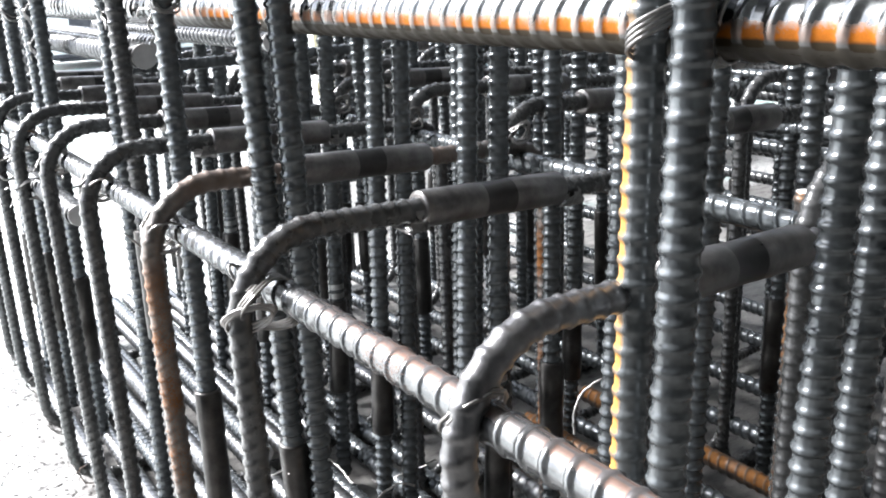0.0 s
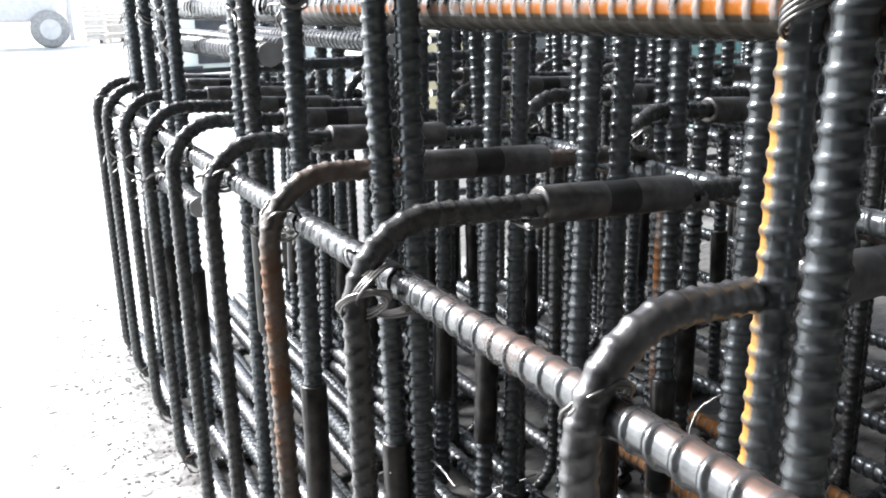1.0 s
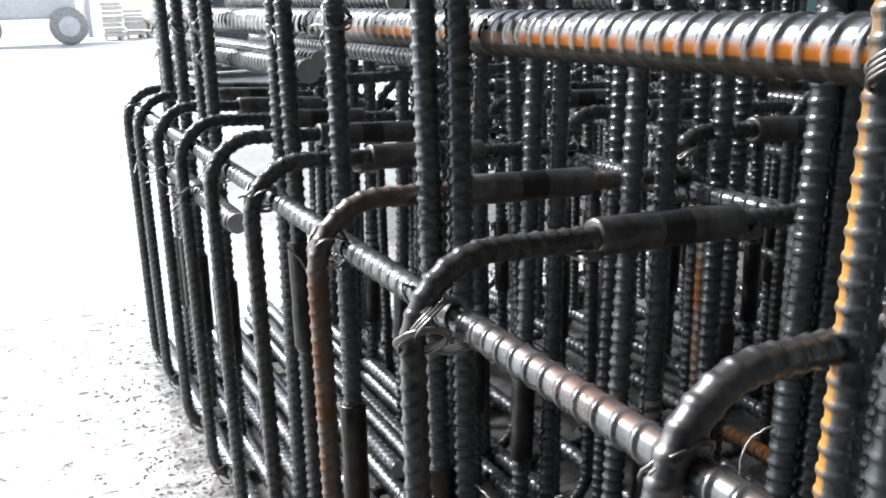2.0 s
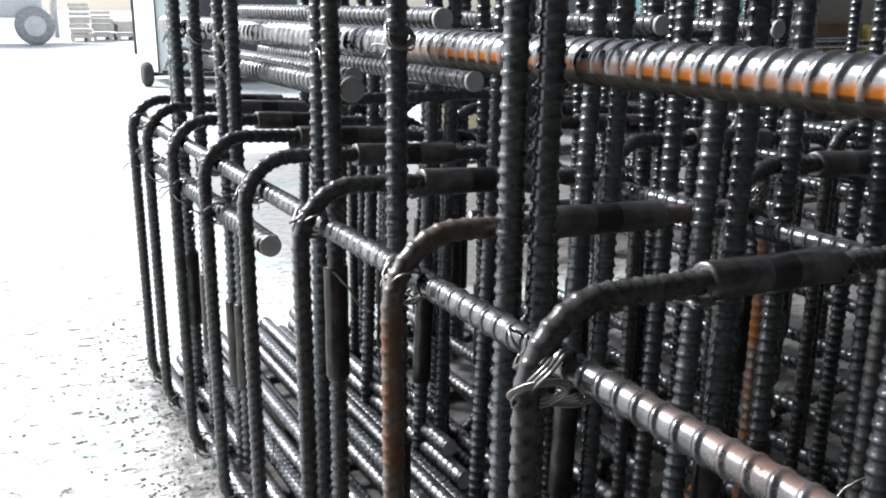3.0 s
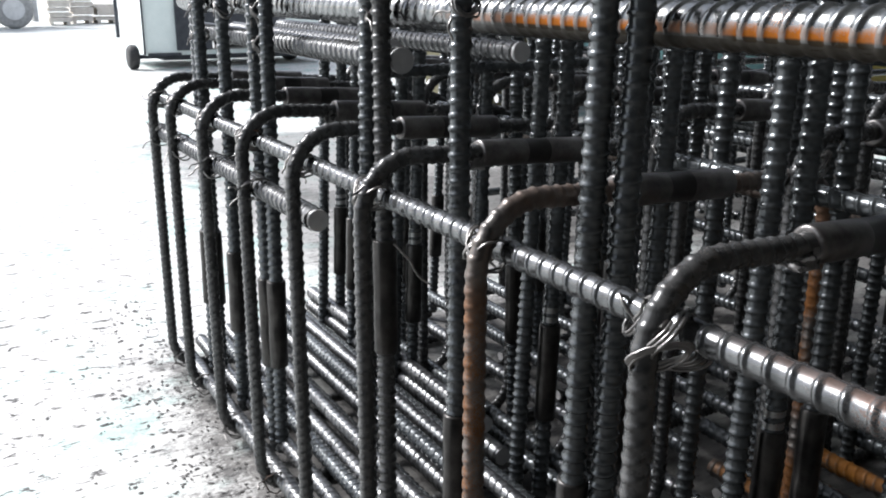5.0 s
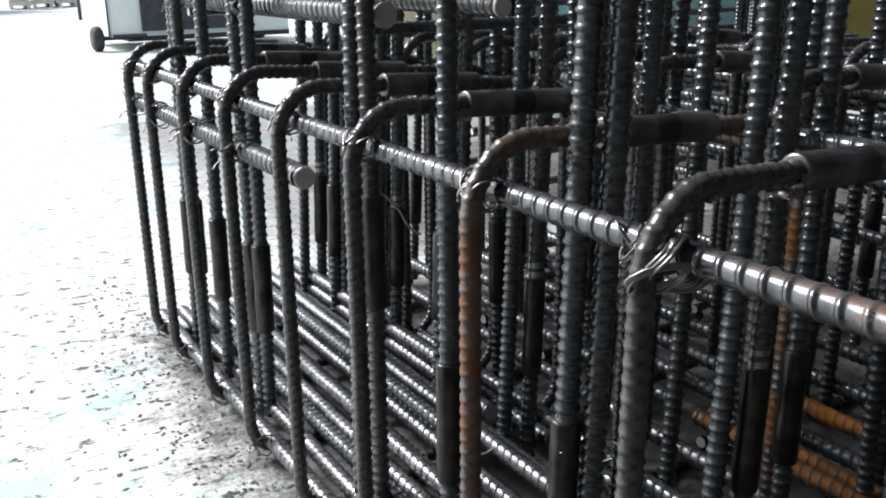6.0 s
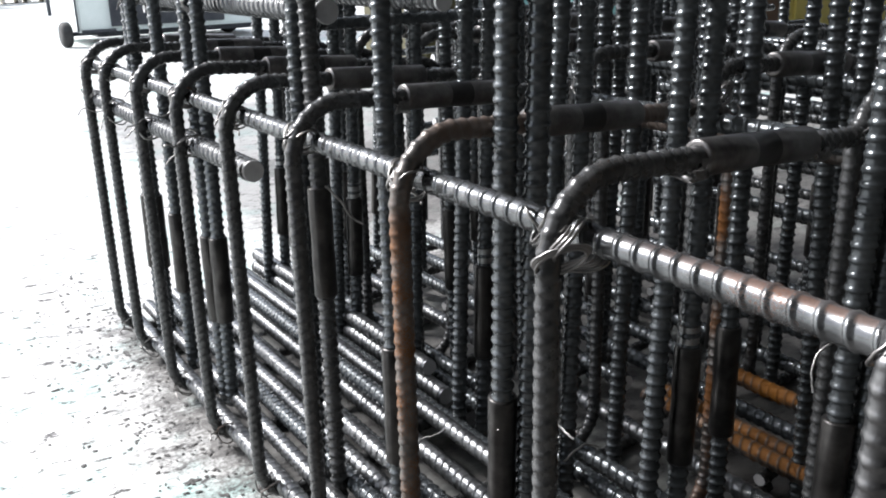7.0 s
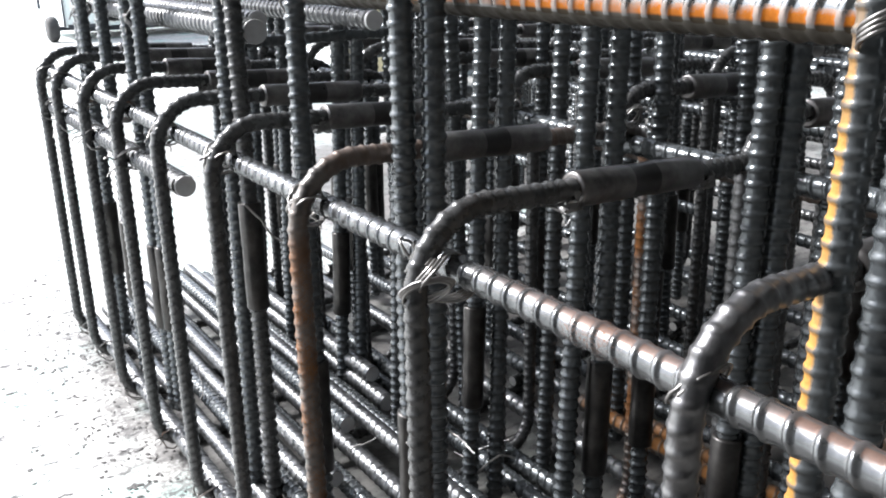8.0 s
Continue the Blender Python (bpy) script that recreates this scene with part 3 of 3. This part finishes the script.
wrap = []
for k in range(4):
    pts = []
    for i in range(26):
        a = radians(120 + 200 * i / 25)
        pts.append((0.017 + 0.038 * math.cos(a), -0.008 + 0.021 * math.sin(a), -0.026 + 0.0042 * k + 0.044 * i / 25))
    wrap.append(pts)
for k in range(5):
    rr, q = rnd.uniform(0.018, 0.034), rnd.uniform(-0.6, 0.6)
    wrap.append([(0.048 + rr * math.cos(a + k), -0.02 - 0.006 * k + 0.3 * rr * math.sin(a), -0.002 + rr * math.sin(a + k) * math.cos(q)) for a in [i * 0.26 for i in range(22)]])
tie(wrap, (0.518, 0.342, 1.085), "tangle of bright tie wire on the upright pair")

# scraps of wire lying and hanging in the cage
for k, (x, y, z) in enumerate(((0.470, 0.978, 0.42), (0.522, 0.948, 0.44), (0.79, 0.655, 0.6), (0.45, 1.95, 0.17), (0.40, 2.2, 0.12), (0.62, 1.35, 0.2), (0.7, 1.0, 0.3), (0.36, 1.28, 0.75))):
    p, d, pts = Vector((0, 0, 0)), Vector((rnd.uniform(-1, 1), rnd.uniform(-1, 1), rnd.uniform(-0.8, 0.8))).normalized(), []
    for i in range(16):
        pts.append(tuple(p))
        d = (d + Vector((rnd.uniform(-0.25, 0.25), rnd.uniform(-0.25, 0.25), rnd.uniform(-0.3, 0.2)))).normalized()
        p = p + d * 0.006
    tie([pts], (x, y, z), "loose scrap of thin tie wire")

for a, b in (((0.892, 1.301, 0.118), (0.937, 1.298, 0.124)), ((0.797, 1.331, 0.112), (0.796, 1.289, 0.118)), ((0.843, 1.312, 0.110), (0.889, 1.260, 0.145))):
    tie([[tuple(Vector(a).lerp(Vector(b), i / 8) - Vector(a)) for i in range(9)]], a, "straight bright offcut of tie wire on the bottom bars")

# ---------------------------------------------------------------- yard and an added unseen shed round the cage
def block(name, lo, hi, material, label, category, kind="", bevel=0.01):
    size = [b - a for a, b in zip(lo, hi)]
    ob = new(name, box_mesh(name, size, material, bevel))
    ob.location = [(a + b) / 2 for a, b in zip(lo, hi)]
    return tagged(ob, label, category, kind=kind)


# roof and south, west, east walls: unseen, added to block and aim light
block("roof", (-2.4, -6.2, 4.6), (16.2, 3.0, 4.75), WALLMAT, "unseen grey sheet roof added to block sky light", "roof", "structure", 0)
block("roof_1", (2.1, 3.01, 4.6), (16.2, 4.8, 4.75), WALLMAT, "unseen grey sheet roof added to block sky light", "roof", "structure", 0)
block("wall_south", (-2.4, -6.2, 0.0), (16.2, -6.0, 4.59), WALLMAT, "unseen grey clad wall added to block light", "wall", "structure", 0)
block("wall_west", (-2.4, -5.99, 0.0), (-2.2, 1.1, 4.59), WALLMAT, "unseen grey clad wall added to shape light beside a wide opening", "wall", "structure", 0)
block("wall_east", (16.0, -5.99, 0.0), (16.2, 7.0, 4.59), WALLMAT, "unseen grey clad wall added to block light", "wall", "structure", 0)
block("wall_north", (4.4, 7.02, 0.0), (16.2, 7.2, 4.75), WALLMAT, "dark unseen grey clad wall added to block light behind the machines", "wall", "structure", 0)

# a second cage stands behind
for k in range(64):
    x, y = rnd.choice((1.45, 1.8, 2.15, 2.5, 2.85, 3.2, 3.6, 4.0)) + rnd.uniform(-0.05, 0.05), rnd.choice((3.3, 3.6, 3.9, 4.2, 4.5)) + rnd.uniform(-0.05, 0.05)
    if x > y - 0.95:
        bar("upright_bar", (x, y, 0.0), (x + rnd.uniform(-0.02, 0.02), y, 1.4), 0.0305, 0.0195, BAR, "dark upright ribbed bar of the cage behind", "upright bars of the cage behind", 6, 0.2, category="rebar")
for k in range(14):
    z = 0.1 + 0.07 * k if k < 12 else 0.95
    y = 3.35 + 0.3 * (k % 4)
    bar("long_bar", (1.9 + 0.1 * (k % 4), y, z), (4.6, y, z), 0.036, 0.024, BAR if k % 3 else BRIGHT, "ribbed bar across the cage behind", "long bars of the cage behind", 8, category="rebar")

# machines beyond the cage
for x0, x1, y, h, m, lab in ((5.2, 7.1, 6.0, 1.22, TEAL, "teal painted machine housing behind the cage"), (7.2, 7.85, 6.0, 1.0, PANEL_BROWN, "brown painted machine cabinet behind the cage"), (7.95, 10.2, 6.0, 0.95, YELLOW, "yellow painted machine housing behind the cage"), (3.5, 4.0, 6.0, 0.8, OLIVE, "small dark olive machine box behind the cage")):
    th = new("machine")
    th.location = (x0, y, 0)
    tagged(th, lab, "machine")
    w = x1 - x0
    o = part("housing", box_mesh("housing", (w, 0.9, h - 0.12), m, 0.02), th, pose(w / 2, 0.45, 0.12 + (h - 0.12) / 2))
    part("plinth", box_mesh("plinth", (w - 0.1, 0.8, 0.12), DARKMETAL, 0.01), th, pose(w / 2, 0.45, 0.06))
    part("door", box_mesh("door", (w * 0.42, 0.03, h * 0.62), m, 0.008), th, pose(w * 0.27, -0.012, h * 0.52))
    part("door", box_mesh("door", (w * 0.42, 0.03, h * 0.62), m, 0.008), th, pose(w * 0.73, -0.012, h * 0.52))

# trailer with a pale green body
th = new("trailer")
th.location = (2.44, 13.0, 0)
tagged(th, "pale green trailer with a black wheel", "trailer")
part("body", box_mesh("body", (2.6, 1.6, 1.9), GREEN_PAINT, 0.04), th, pose(1.32, 0.8, 1.13))
part("frame", box_mesh("frame", (2.4, 1.2, 0.08), DARKMETAL, 0.01), th, pose(1.5, 0.8, 0.14))
part("side_panel", box_mesh("side_panel", (1.6, 0.05, 1.2), DARKMETAL, 0.01), th, pose(1.25, -0.03, 0.85))
axle = part("axle", lathe("axle", [(0.03, 0.0), (0.03, 0.5)], DARKMETAL, 12), th, pose(-0.1, 0.1, 0.17, 0, 90, 0))
part("wheel", lathe("wheel", [(0.05, -0.07), (0.13, -0.07), (0.165, -0.045), (0.17, 0.0), (0.165, 0.045), (0.13, 0.07), (0.05, 0.07)], DARK_TYRE, 20), axle, pose(0, 0, -0.03))
part("wheel", lathe("wheel", [(0.05, -0.07), (0.13, -0.07), (0.165, -0.045), (0.17, 0.0), (0.165, 0.045), (0.13, 0.07), (0.05, 0.07)], DARK_TYRE, 20), th, pose(2.4, 0.8, 0.17, 90, 0, 0))

part("corner_post", box_mesh("corner_post", (0.022, 0.04, 1.86), DARKMETAL, 0.006), th, pose(0.01, -0.02, 1.13), "dark corner trim")
part("skirt", box_mesh("skirt", (0.45, 0.04, 0.04), DARKMETAL, 0.006), th, pose(0.28, -0.02, 0.20), "dark lower rail")

# loader far across the yard
th = new("loader")
th.location = (0.5, 27.0, 0)
tagged(th, "pale wheel loader parked far across the yard", "loader")
part("body", box_mesh("body", (3.0, 1.8, 0.9), GREYMETAL, 0.08), th, pose(0.3, 0.9, 1.15))
part("cab", box_mesh("cab", (1.2, 1.5, 1.3), GREYMETAL, 0.06), th, pose(-0.2, 0.9, 2.25))
part("mast", box_mesh("mast", (0.12, 1.0, 2.4), GREYMETAL, 0.02), th, pose(2.15, 0.9, 1.35))
for x in (-0.6, 1.55):
    w = part("wheel", lathe("wheel", [(0.2, -0.2), (0.40, -0.2), (0.48, -0.16), (0.50, -0.05), (0.50, 0.05), (0.48, 0.16), (0.40, 0.2), (0.2, 0.2)], RUBBER, 28), th, pose(x, -0.12, 0.5, 90, 0, 0))
    part("rim", lathe("rim", [(0.06, 0.0), (0.24, 0.0), (0.27, 0.02), (0.27, 0.05)], GREYMETAL, 20), w, pose(0, 0, 0.185), "pale steel rim")

# timber stacks and a post far off
for k in range(6):
    th = new("timber_stack")
    th.location = (3.0 + 0.75 * k + rnd.uniform(-0.1, 0.1), 29.5 + rnd.uniform(-0.8, 0.8), 0)
    tagged(th, "stack of weathered boards on bearers far off", "timber stack", "timber stacks")
    z = 0.1
    part("bearer", box_mesh("bearer", (0.1, 0.9, 0.1), TIMBER, 0.005), th, pose(0.1, 0, 0.05))
    part("bearer", box_mesh("bearer", (0.1, 0.9, 0.1), TIMBER, 0.005), th, pose(0.55, 0, 0.05))
    for q in range(rnd.randint(4, 8)):
        hgt = rnd.choice((0.06, 0.09, 0.12))
        part("board", box_mesh("board", (0.62 + rnd.uniform(-0.06, 0.06), 0.9, hgt), TIMBER, 0.006), th, pose(0.33 + rnd.uniform(-0.05, 0.05), 0, z + hgt / 2))
        z += hgt + rnd.choice((0.0, 0.03, 0.05))
block("fence_post", (3.63, 21.45, 0.0), (3.70, 21.52, 2.6), DARKMETAL, "slim dark steel post in the yard", "post", "", 0.008)

# flakes of scale and grit swept against the cage's foot
flake_v, flake_f = [], []
for k in range(800):
    y = rnd.uniform(0.7, 3.4)
    x = 0.36 - abs(rnd.gauss(0, 0.14)) if k < 680 else rnd.uniform(-1.1, 0.3)
    size = rnd.uniform(0.0015, 0.005) * (1.5 if rnd.random() < 0.2 else 1.0)
    turn, stretch, n, base = rnd.uniform(0, 6.28), rnd.uniform(1.0, 2.6), rnd.randint(5, 8), len(flake_v)
    for q in range(n):
        a, r = 2 * math.pi * q / n, size * rnd.uniform(0.6, 1.25)
        u, w = r * stretch * math.cos(a), r * math.sin(a)
        flake_v.append((x + u * math.cos(turn) - w * math.sin(turn), y + u * math.sin(turn) + w * math.cos(turn), rnd.uniform(0.001, 0.003)))
    flake_v.append((x, y, rnd.uniform(0.003, 0.0045)))
    flake_f += [(base + q, base + (q + 1) % n, base + n) for q in range(n)]
tagged(new("scale_flakes", mesh_from("scale_flakes", flake_v, flake_f, (), (FLAKE,))), "dark flakes of mill scale and grit on the concrete", "debris", kind="stuff")
